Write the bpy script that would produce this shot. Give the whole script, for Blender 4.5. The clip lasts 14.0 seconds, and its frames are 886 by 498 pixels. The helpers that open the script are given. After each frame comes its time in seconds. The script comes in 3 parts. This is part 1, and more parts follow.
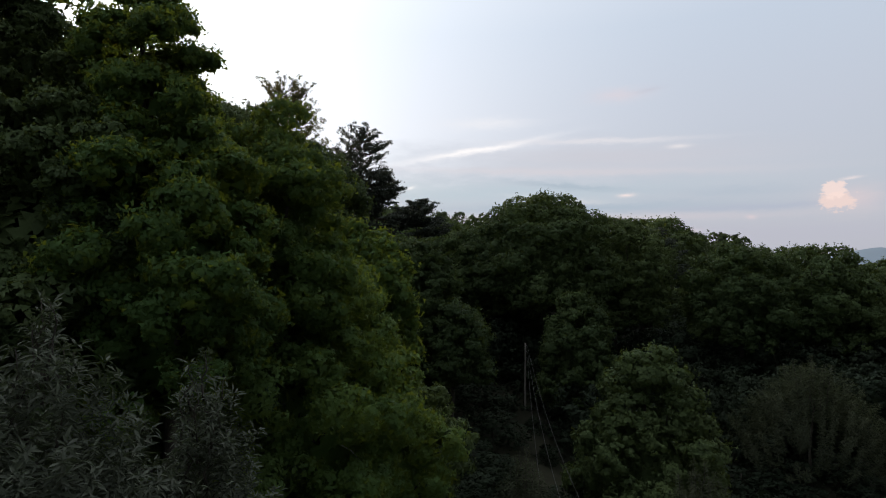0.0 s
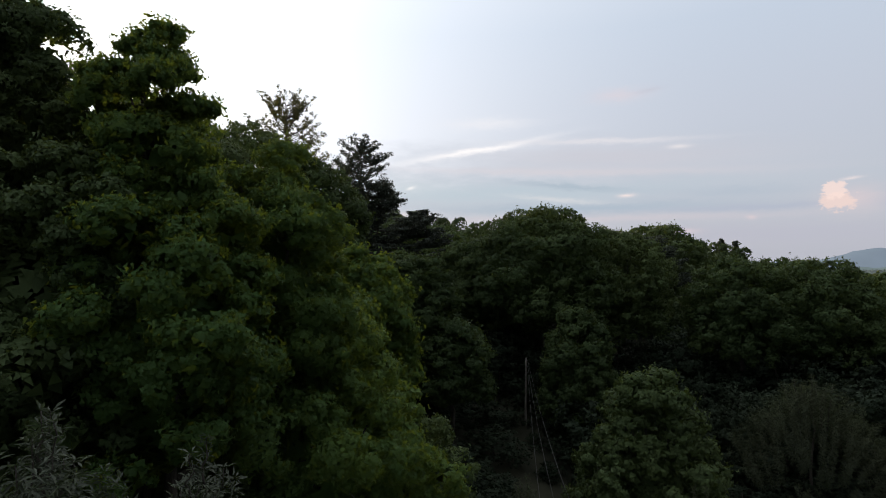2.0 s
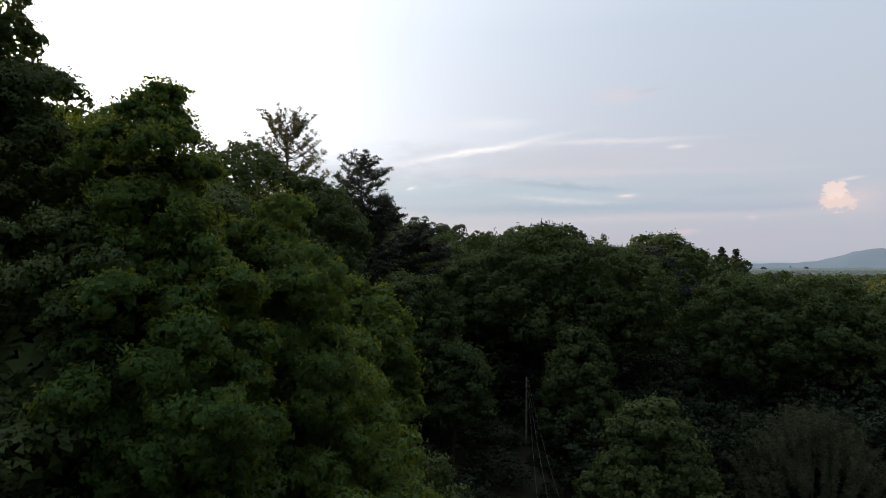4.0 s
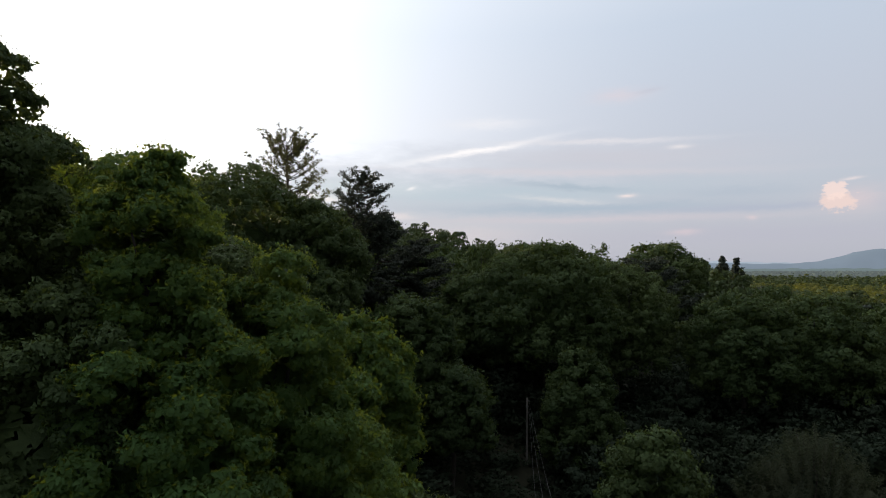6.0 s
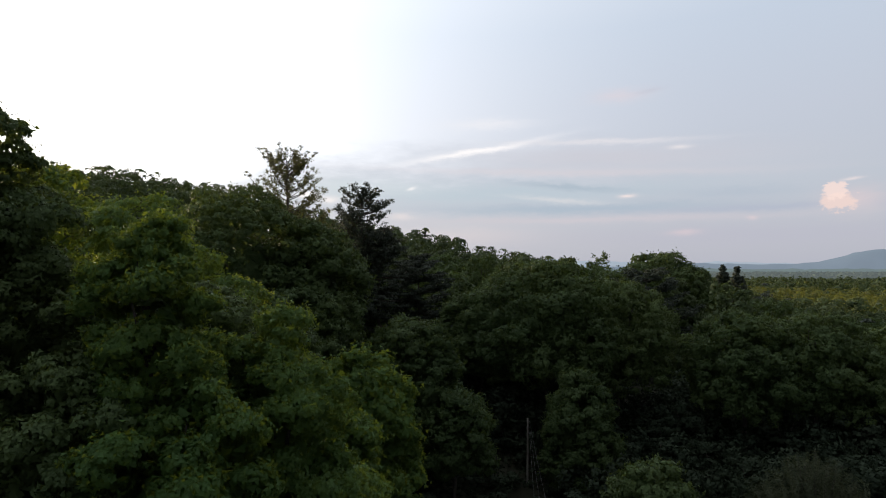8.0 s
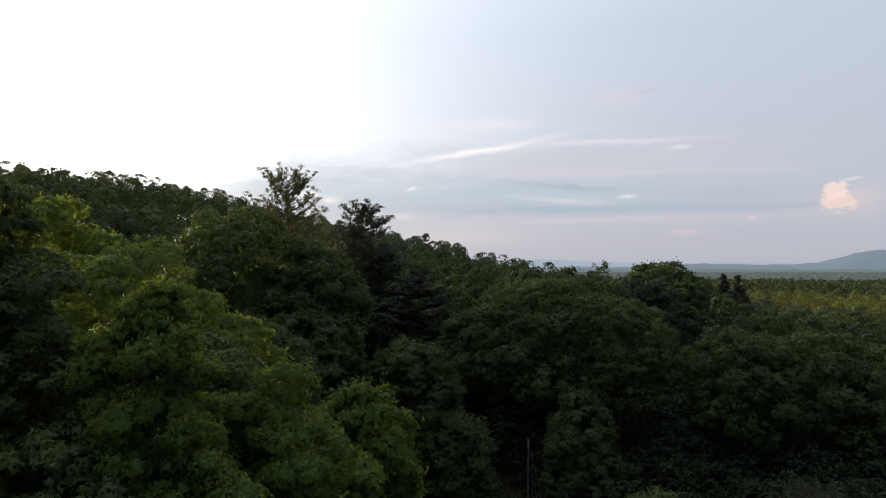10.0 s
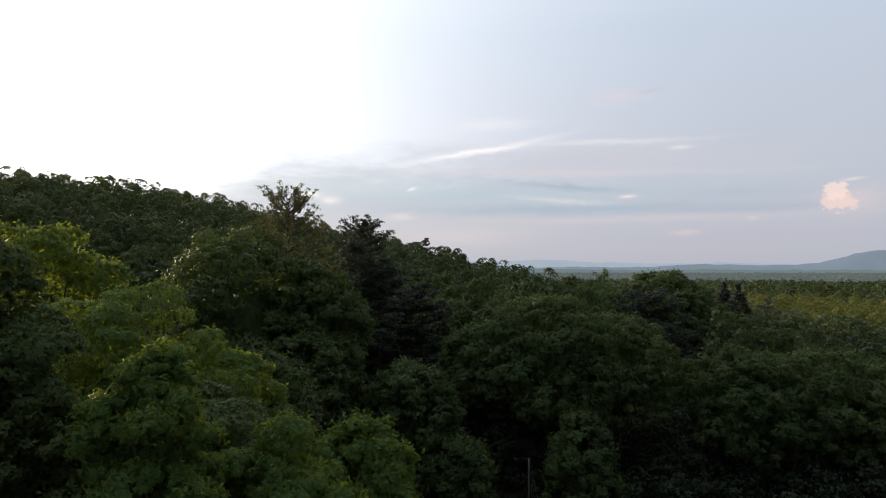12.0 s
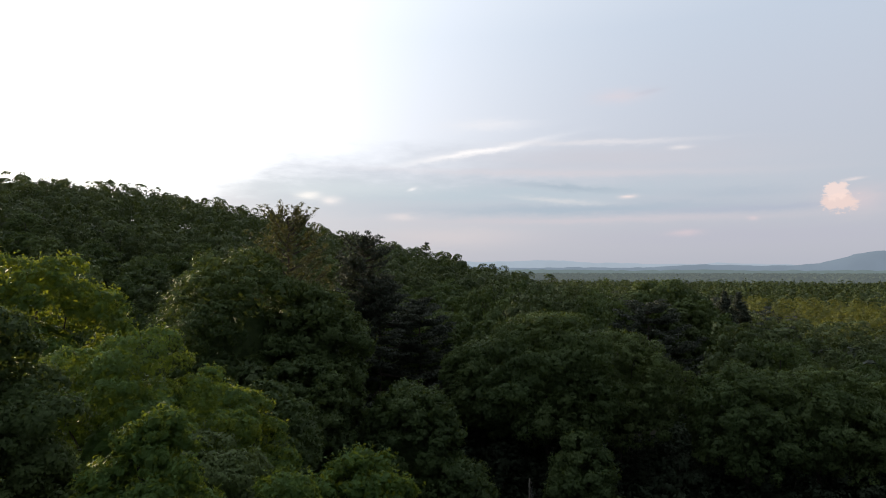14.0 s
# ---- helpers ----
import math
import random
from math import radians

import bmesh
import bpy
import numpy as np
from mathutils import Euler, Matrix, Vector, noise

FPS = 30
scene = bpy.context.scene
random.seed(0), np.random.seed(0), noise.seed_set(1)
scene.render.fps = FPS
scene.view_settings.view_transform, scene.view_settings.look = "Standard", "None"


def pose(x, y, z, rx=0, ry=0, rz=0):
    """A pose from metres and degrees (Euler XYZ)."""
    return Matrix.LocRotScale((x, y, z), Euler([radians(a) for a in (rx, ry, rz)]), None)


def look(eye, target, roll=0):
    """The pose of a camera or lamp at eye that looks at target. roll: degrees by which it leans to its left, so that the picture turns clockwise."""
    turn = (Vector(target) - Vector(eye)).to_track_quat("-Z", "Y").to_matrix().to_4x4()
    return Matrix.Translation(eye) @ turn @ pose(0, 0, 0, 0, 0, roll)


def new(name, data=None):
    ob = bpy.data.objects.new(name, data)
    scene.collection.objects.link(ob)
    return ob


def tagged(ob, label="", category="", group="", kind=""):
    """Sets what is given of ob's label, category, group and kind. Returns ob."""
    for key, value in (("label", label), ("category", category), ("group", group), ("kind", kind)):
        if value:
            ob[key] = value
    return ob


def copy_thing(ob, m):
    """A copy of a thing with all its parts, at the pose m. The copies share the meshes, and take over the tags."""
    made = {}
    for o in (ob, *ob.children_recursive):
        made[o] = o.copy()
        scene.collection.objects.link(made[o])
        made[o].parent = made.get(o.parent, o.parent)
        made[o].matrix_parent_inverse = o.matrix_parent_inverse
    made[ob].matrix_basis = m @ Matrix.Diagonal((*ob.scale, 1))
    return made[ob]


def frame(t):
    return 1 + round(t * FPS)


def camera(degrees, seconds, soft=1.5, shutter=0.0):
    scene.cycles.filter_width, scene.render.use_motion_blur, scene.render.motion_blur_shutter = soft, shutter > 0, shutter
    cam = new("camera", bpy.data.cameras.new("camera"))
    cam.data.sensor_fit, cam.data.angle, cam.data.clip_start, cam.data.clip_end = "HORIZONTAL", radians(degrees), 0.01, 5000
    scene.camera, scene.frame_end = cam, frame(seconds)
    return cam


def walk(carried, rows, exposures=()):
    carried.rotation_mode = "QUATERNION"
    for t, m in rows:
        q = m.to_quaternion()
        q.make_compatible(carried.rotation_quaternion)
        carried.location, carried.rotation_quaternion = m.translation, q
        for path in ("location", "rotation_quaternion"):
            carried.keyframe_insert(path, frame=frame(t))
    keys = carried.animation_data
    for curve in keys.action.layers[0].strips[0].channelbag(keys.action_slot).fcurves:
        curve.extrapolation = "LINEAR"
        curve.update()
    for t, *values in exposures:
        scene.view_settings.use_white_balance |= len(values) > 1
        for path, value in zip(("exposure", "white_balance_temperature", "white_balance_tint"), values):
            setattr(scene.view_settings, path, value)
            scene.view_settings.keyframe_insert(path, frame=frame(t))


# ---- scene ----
# A drone climbs straight up at the edge of a wooded valley, looking level over the crowns.
cam = camera(71.4, 14.0, soft=1.0)
TILT, EYE = 1.94, 14.0
CLIMB = [(0.0, 0.0), (0.5, 0.32), (1.0, 0.62), (1.5, 0.97), (2.0, 1.33), (2.5, 1.75), (3.0, 2.16), (4.25, 3.27), (5.5, 4.43), (6.0, 4.87), (6.5, 5.33), (7.0, 5.77),
         (7.5, 6.24), (8.0, 6.68), (9.25, 7.82), (10.5, 8.97), (11.0, 9.4), (11.5, 9.82), (12.0, 10.22), (12.5, 10.68), (13.0, 11.1), (13.5, 11.53), (14.0, 12.0)]
walk(cam, [(t, pose(-0.012 * t, 0, EYE + z, 90 + TILT + 0.008 * t, 0, 0.01 * t)) for t, z in CLIMB])

# ---- light ----
SUN_AZ, SUN_EL = -45.0, 10.2     # degrees: left of straight ahead, above the horizon
SUN_DIR = Vector((math.sin(radians(SUN_AZ)) * math.cos(radians(SUN_EL)), math.cos(radians(SUN_AZ)) * math.cos(radians(SUN_EL)), math.sin(radians(SUN_EL))))
sun = new("sun", bpy.data.lights.new("sun", "SUN"))
sun.data.energy, sun.data.angle, sun.data.color = 5.0, radians(1.0), (1.0, 0.80, 0.50)
sun.matrix_world = look(SUN_DIR * 300, (0, 0, 0))


class Nodes:
    """Short hand for a node tree."""

    def __init__(self, tree):
        self.tree = tree
        tree.nodes.clear()

    def add(self, kind, **settings):
        node = self.tree.nodes.new(kind)
        for key, value in settings.items():
            setattr(node, key, value)
        return node

    def link(self, a, b):
        self.tree.links.new(a, b)

    def put(self, socket, value):
        if isinstance(value, bpy.types.NodeSocket):
            self.link(value, socket)
        else:
            socket.default_value = value

    def math(self, op, a, b=0.0, clamp=False):
        node = self.add("ShaderNodeMath", operation=op, use_clamp=clamp)
        self.put(node.inputs[0], a)
        self.put(node.inputs[1], b)
        return node.outputs[0]

    def mix(self, fac, a, b, blend="MIX"):
        node = self.add("ShaderNodeMix", data_type="RGBA", blend_type=blend)
        self.put(node.inputs["Factor"], fac)
        for key, value in ((6, a), (7, b)):
            self.put(node.inputs[key], value if isinstance(value, bpy.types.NodeSocket) else (*value, 1.0))
        return node.outputs[2]

    def noise(self, vector, scale, detail=4.0, rough=0.55, distortion=0.0):
        node = self.add("ShaderNodeTexNoise")
        if vector is not None:
            self.link(vector, node.inputs["Vector"])
        for key, value in (("Scale", scale), ("Detail", detail), ("Roughness", rough), ("Distortion", distortion)):
            node.inputs[key].default_value = value
        return node.outputs[0]

    def ramp(self, fac, stops):
        node = self.add("ShaderNodeValToRGB")
        self.put(node.inputs[0], fac)
        line = node.color_ramp.elements
        line[0].position, line[1].position = stops[0][0], stops[-1][0]
        line[0].color, line[1].color = (*stops[0][1], 1), (*stops[-1][1], 1)
        for place, colour in stops[1:-1]:
            line.new(place).color = (*colour, 1)
        return node.outputs[0]

    def range(self, value, a, b, c=0.0, d=1.0):
        node = self.add("ShaderNodeMapRange", interpolation_type="SMOOTHSTEP")
        self.put(node.inputs[0], value)
        for i, v in enumerate((a, b, c, d)):
            node.inputs[i + 1].default_value = v
        return node.outputs[0]

    def xyz(self, x, y, z=0.0):
        node = self.add("ShaderNodeCombineXYZ")
        for i, v in enumerate((x, y, z)):
            self.put(node.inputs[i], v)
        return node.outputs[0]


def build_sky():
    """Evening sky: clear air behind a thin veil of cloud, bright round the hidden sun, banks of flat cloud low down."""
    world = bpy.data.worlds.new("evening_sky")
    scene.world = world
    world.use_nodes = True
    n = Nodes(world.node_tree)
    sky = n.add("ShaderNodeTexSky", sky_type="NISHITA", sun_disc=False, sun_elevation=radians(SUN_EL), sun_rotation=radians(SUN_AZ), air_density=1.0, dust_density=2.0)
    way = n.add("ShaderNodeTexCoord").outputs["Generated"]
    split = n.add("ShaderNodeSeparateXYZ")
    n.link(way, split.inputs[0])
    x, y, z = split.outputs
    deg = 180 / math.pi
    az = n.math("MULTIPLY", n.math("ARCTAN2", x, y), deg)
    el = n.math("MULTIPLY", n.math("ARCSINE", z), deg)
    # wisps bend the outline of every bank
    warp = n.noise(n.xyz(n.math("MULTIPLY", az, 0.12), n.math("MULTIPLY", el, 0.5)), 1.0, 5.0, 0.6)
    fine = n.noise(n.xyz(n.math("MULTIPLY", az, 0.5), n.math("MULTIPLY", el, 1.6)), 1.0, 6.0, 0.65)
    puff = n.noise(n.xyz(n.math("MULTIPLY", az, 1.3), n.math("MULTIPLY", el, 1.3), 4.0), 1.0, 5.0, 0.6)
    wob, fwob, pwob = (n.math("SUBTRACT", v, 0.5) for v in (warp, fine, puff))
    # the veil, from the haze at the horizon upwards
    veil = n.ramp(n.math("DIVIDE", el, 60.0, True), [(0.0, (0.45, 0.465, 0.54)), (0.05, (0.49, 0.50, 0.57)), (0.13, (0.51, 0.545, 0.62)), (0.22, (0.53, 0.57, 0.66)),
                                                     (0.35, (0.54, 0.61, 0.72)), (0.6, (0.78, 0.84, 0.93)), (1.0, (0.92, 0.97, 1.04))])
    dot = n.add("ShaderNodeVectorMath", operation="DOT_PRODUCT")
    n.link(way, dot.inputs[0])
    dot.inputs[1].default_value = (*SUN_GLOW,)
    # dusk: the sky away from the sun is darker
    dusk = n.range(dot.outputs["Value"], -0.9, 0.35, 0.27, 1.0)
    veil = n.mix(1.0, veil, n.xyz(dusk, dusk, dusk), "MULTIPLY")
    near = n.math("MAXIMUM", dot.outputs["Value"], 0.0)
    glow = n.math("ADD", n.math("MULTIPLY", n.math("POWER", near, 5.0), 0.9), n.math("MULTIPLY", n.math("POWER", near, 30.0), 1.3))
    left = n.math("MULTIPLY", n.math("MAXIMUM", n.math("SUBTRACT", -16.0, az), 0.0), 0.5)
    bank = n.range(n.math("ADD", n.math("ADD", el, left), n.math("ADD", n.math("MULTIPLY", wob, 7.0), n.math("MULTIPLY", fwob, 2.0))), 6.5, 12.5, 0.16, 1.0)
    glow = n.math("MULTIPLY", glow, bank)
    tint = n.mix(1.0, n.xyz(glow, glow, glow), (1.0, 0.98, 0.95), "MULTIPLY")
    total = n.mix(1.0, veil, tint, "ADD")

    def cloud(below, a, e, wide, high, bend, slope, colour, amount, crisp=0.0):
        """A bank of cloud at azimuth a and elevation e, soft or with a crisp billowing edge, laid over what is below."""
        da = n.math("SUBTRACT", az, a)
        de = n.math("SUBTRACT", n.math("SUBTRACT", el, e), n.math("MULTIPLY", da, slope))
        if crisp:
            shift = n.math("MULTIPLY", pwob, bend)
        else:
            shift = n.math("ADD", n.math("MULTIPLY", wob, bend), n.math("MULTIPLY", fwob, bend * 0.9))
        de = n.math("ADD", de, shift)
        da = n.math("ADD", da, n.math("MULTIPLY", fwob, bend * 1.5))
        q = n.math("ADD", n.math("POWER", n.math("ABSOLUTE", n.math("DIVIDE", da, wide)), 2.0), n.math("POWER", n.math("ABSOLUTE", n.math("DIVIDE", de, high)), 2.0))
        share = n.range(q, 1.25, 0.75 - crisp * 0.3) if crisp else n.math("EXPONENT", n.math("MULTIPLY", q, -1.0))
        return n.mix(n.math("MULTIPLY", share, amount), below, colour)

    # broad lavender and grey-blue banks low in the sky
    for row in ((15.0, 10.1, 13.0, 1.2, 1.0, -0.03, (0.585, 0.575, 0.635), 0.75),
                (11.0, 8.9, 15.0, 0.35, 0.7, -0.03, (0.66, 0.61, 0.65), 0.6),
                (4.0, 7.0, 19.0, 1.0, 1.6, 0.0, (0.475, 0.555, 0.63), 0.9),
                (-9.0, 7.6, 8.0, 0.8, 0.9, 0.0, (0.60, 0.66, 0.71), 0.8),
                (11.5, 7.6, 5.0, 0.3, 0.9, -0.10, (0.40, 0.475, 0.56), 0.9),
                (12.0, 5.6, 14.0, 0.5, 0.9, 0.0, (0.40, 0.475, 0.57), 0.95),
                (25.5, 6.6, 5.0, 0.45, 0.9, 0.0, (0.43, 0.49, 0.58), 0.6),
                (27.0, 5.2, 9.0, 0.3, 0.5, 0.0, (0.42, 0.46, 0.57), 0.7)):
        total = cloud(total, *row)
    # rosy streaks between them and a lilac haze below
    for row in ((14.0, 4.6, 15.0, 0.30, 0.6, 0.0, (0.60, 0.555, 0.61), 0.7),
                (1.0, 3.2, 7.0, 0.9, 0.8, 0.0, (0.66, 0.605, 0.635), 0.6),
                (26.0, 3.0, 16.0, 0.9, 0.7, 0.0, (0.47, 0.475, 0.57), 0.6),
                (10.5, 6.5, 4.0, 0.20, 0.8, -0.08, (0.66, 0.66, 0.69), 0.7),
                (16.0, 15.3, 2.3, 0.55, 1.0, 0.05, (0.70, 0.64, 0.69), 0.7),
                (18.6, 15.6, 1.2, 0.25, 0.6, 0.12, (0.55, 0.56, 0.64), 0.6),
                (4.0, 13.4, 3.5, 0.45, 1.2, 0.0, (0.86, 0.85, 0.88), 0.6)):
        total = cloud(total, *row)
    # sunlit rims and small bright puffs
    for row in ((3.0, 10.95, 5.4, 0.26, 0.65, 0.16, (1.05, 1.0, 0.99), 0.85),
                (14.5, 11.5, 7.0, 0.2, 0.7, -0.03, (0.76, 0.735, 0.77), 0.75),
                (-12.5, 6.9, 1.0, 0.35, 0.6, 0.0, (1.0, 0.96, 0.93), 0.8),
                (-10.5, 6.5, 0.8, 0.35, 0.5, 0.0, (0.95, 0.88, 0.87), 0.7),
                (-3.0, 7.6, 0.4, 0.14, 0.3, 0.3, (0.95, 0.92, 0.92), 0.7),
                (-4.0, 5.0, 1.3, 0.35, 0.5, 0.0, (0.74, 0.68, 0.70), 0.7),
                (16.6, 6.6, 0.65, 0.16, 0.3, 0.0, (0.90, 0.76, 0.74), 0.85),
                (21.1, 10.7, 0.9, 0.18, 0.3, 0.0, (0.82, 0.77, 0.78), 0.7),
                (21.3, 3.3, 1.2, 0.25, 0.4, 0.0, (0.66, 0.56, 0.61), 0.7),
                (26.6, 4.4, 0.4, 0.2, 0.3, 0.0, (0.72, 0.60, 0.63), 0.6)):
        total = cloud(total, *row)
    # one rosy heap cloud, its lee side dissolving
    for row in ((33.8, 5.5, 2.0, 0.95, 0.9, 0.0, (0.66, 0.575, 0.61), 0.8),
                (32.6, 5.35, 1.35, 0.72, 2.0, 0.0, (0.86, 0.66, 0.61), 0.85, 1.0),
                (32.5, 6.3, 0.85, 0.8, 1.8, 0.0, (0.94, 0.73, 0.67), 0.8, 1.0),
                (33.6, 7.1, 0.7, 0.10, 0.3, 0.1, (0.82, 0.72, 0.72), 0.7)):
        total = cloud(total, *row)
    air = n.mix(1.0, sky.outputs[0], (0.01, 0.01, 0.01), "MULTIPLY")
    out = n.mix(1.0, total, air, "ADD")
    back = n.add("ShaderNodeBackground")
    n.link(out, back.inputs[0])
    back.inputs[1].default_value = 1.0
    n.link(back.outputs[0], n.add("ShaderNodeOutputWorld").inputs[0])


SUN_GLOW = Vector((math.sin(radians(-40)) * math.cos(radians(12)), math.cos(radians(-40)) * math.cos(radians(12)), math.sin(radians(12))))
build_sky()


# ---- materials ----
def material(name):
    mat = bpy.data.materials.new(name)
    mat.use_nodes = True
    return mat, Nodes(mat.node_tree)


def leaf_material(name, dark, light, glowing, through_share=0.35, rough=0.65, gloss=0.18):
    """Thin leaves: matt, a little waxy, letting light through; every leaf and every tree has its own green."""
    mat, n = material(name)
    island = n.add("ShaderNodeNewGeometry").outputs["Random Per Island"]
    tree = n.add("ShaderNodeObjectInfo").outputs["Random"]
    where = n.add("ShaderNodeTexCoord").outputs["Object"]
    patch = n.noise(where, 0.45, 3.0)
    grain = n.noise(where, 7.0, 2.0)
    mixer = n.math("ADD", n.math("MULTIPLY", island, 0.42), n.math("MULTIPLY", n.math("SUBTRACT", n.math("ADD", n.math("MULTIPLY", patch, 0.6), n.math("MULTIPLY", grain, 0.4)), 0.3), 1.0), True)
    base = n.mix(mixer, dark, light)
    stand = n.noise(n.add("ShaderNodeNewGeometry").outputs["Position"], 0.13, 1.0)
    own = n.math("ADD", n.math("MULTIPLY", tree, 0.5), n.math("MULTIPLY", n.range(stand, 0.36, 0.64), 0.5))
    hue = n.add("ShaderNodeHueSaturation")
    n.put(hue.inputs["Hue"], n.math("SUBTRACT", 0.515, n.math("MULTIPLY", own, 0.035)))
    n.put(hue.inputs["Value"], n.math("ADD", 0.70, n.math("MULTIPLY", own, 0.6)))
    n.link(base, hue.inputs["Color"])
    front = n.add("ShaderNodeBsdfPrincipled")
    n.link(hue.outputs[0], front.inputs["Base Color"])
    relief = n.add("ShaderNodeBump")
    relief.inputs["Strength"].default_value = 0.5
    relief.inputs["Distance"].default_value = 0.08
    n.link(grain, relief.inputs["Height"])
    n.link(relief.outputs[0], front.inputs["Normal"])
    front.inputs["Roughness"].default_value = rough
    front.inputs["Specular IOR Level"].default_value = gloss
    lit = n.add("ShaderNodeBsdfTranslucent")
    n.link(n.mix(0.75, hue.outputs[0], glowing), lit.inputs[0])
    both = n.add("ShaderNodeMixShader")
    both.inputs[0].default_value = through_share
    n.link(front.outputs[0], both.inputs[1])
    n.link(lit.outputs[0], both.inputs[2])
    n.link(both.outputs[0], n.add("ShaderNodeOutputMaterial").inputs[0])
    return mat


def rough_material(name, a, b, scale, stretch=(1, 1, 1), rough=0.9, bump=0.3):
    """Bark, soil, weathered wood: two tones in two scales, with relief."""
    mat, n = material(name)
    where = n.add("ShaderNodeTexCoord").outputs["Object"]
    mapping = n.add("ShaderNodeMapping")
    mapping.inputs["Scale"].default_value = stretch
    n.link(where, mapping.inputs[0])
    big = n.noise(mapping.outputs[0], scale, 5.0)
    small = n.noise(mapping.outputs[0], scale * 9, 4.0)
    tone = n.math("ADD", n.math("MULTIPLY", big, 0.65), n.math("MULTIPLY", small, 0.35))
    shader = n.add("ShaderNodeBsdfPrincipled")
    n.link(n.mix(n.range(tone, 0.35, 0.65), a, b), shader.inputs["Base Color"])
    shader.inputs["Roughness"].default_value = rough
    shader.inputs["Specular IOR Level"].default_value = 0.2
    relief = n.add("ShaderNodeBump")
    relief.inputs["Strength"].default_value = bump
    n.link(tone, relief.inputs["Height"])
    n.link(relief.outputs[0], shader.inputs["Normal"])
    n.link(shader.outputs[0], n.add("ShaderNodeOutputMaterial").inputs[0])
    return mat


def haze_glow_material(name, colour, glow):
    """Far hills and woods; the bright air in front of them is painted in as a glow."""
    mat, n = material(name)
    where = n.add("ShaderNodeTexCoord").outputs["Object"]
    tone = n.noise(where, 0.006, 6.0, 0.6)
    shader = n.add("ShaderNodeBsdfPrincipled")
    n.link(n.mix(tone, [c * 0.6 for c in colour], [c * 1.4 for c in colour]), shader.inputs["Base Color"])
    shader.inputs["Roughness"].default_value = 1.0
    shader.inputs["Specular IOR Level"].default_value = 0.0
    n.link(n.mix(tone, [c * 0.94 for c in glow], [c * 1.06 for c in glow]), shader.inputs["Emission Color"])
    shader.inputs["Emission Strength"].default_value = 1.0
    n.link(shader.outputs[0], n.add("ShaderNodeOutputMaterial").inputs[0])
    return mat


OAK_LEAF = leaf_material("oak_leaf", (0.032, 0.052, 0.020), (0.088, 0.132, 0.044), (0.17, 0.21, 0.03), 0.24)
MAPLE_LEAF = leaf_material("maple_leaf", (0.036, 0.074, 0.022), (0.105, 0.192, 0.052), (0.40, 0.43, 0.03), 0.36)
SUMAC_LEAF = leaf_material("sumac_leaf", (0.040, 0.050, 0.033), (0.082, 0.096, 0.064), (0.12, 0.16, 0.06), 0.2, 0.55, 0.3)
WILLOW_LEAF = leaf_material("willow_leaf", (0.034, 0.042, 0.026), (0.066, 0.076, 0.044), (0.12, 0.14, 0.05), 0.3, 0.7, 0.15)
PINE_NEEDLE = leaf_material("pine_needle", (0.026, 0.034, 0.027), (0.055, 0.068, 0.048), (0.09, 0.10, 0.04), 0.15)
DRY_NEEDLE = leaf_material("thin_needle", (0.046, 0.052, 0.027), (0.092, 0.100, 0.048), (0.22, 0.21, 0.05), 0.3)
WOODS_LEAF = leaf_material("woods_leaf", (0.030, 0.048, 0.022), (0.080, 0.110, 0.040), (0.15, 0.18, 0.03), 0.2)
# low sun on the plain, painted in as a lighter yellow-green leaf
SUN_YELLOW_LEAF = leaf_material("sun_yellow_leaf", (0.050, 0.066, 0.022), (0.138, 0.154, 0.048), (0.32, 0.31, 0.05), 0.33)
# deep shade of the valley bottom, put into a darker leaf colour
SHADE_DARK_LEAF = leaf_material("shade_dark_leaf", (0.018, 0.026, 0.017), (0.038, 0.052, 0.032), (0.06, 0.08, 0.03), 0.12, 0.8, 0.06)
BARK = rough_material("grey_brown_bark", (0.036, 0.030, 0.025), (0.09, 0.077, 0.064), 1.4, (3, 3, 0.6))
PINE_BARK = rough_material("dark_pine_bark", (0.040, 0.032, 0.027), (0.10, 0.080, 0.065), 1.6, (2, 2, 0.8))
BARE_WOOD = rough_material("bleached_bare_wood", (0.18, 0.165, 0.14), (0.36, 0.33, 0.29), 2.0, (4, 4, 0.5))
SOIL = rough_material("forest_floor", (0.014, 0.015, 0.010), (0.034, 0.034, 0.020), 0.12)
POLE_WOOD = rough_material("weathered_pole_wood", (0.085, 0.078, 0.068), (0.17, 0.155, 0.135), 3.0, (6, 6, 0.3))
WIRE = rough_material("grey_cable", (0.05, 0.05, 0.05), (0.11, 0.11, 0.11), 3.0, rough=0.5)
# bluish haze put into the surfaces: the second colour is emitted
HAZY_WOODS = haze_glow_material("hazy_woods", (0.04, 0.05, 0.03), (0.098, 0.116, 0.120))
FAR_HILL = haze_glow_material("far_hill", (0.03, 0.04, 0.03), (0.14, 0.18, 0.195))
MOUNTAIN = haze_glow_material("haze_blue_mountain", (0.03, 0.04, 0.05), (0.195, 0.24, 0.295))
FARTHER_HILL = haze_glow_material("farther_hill", (0.03, 0.04, 0.05), (0.36, 0.42, 0.49))


# ---- shapes ----
def smooth(a, b, v):
    t = np.clip((np.asarray(v, float) - a) / (b - a), 0, 1)
    return t * t * (3 - 2 * t)


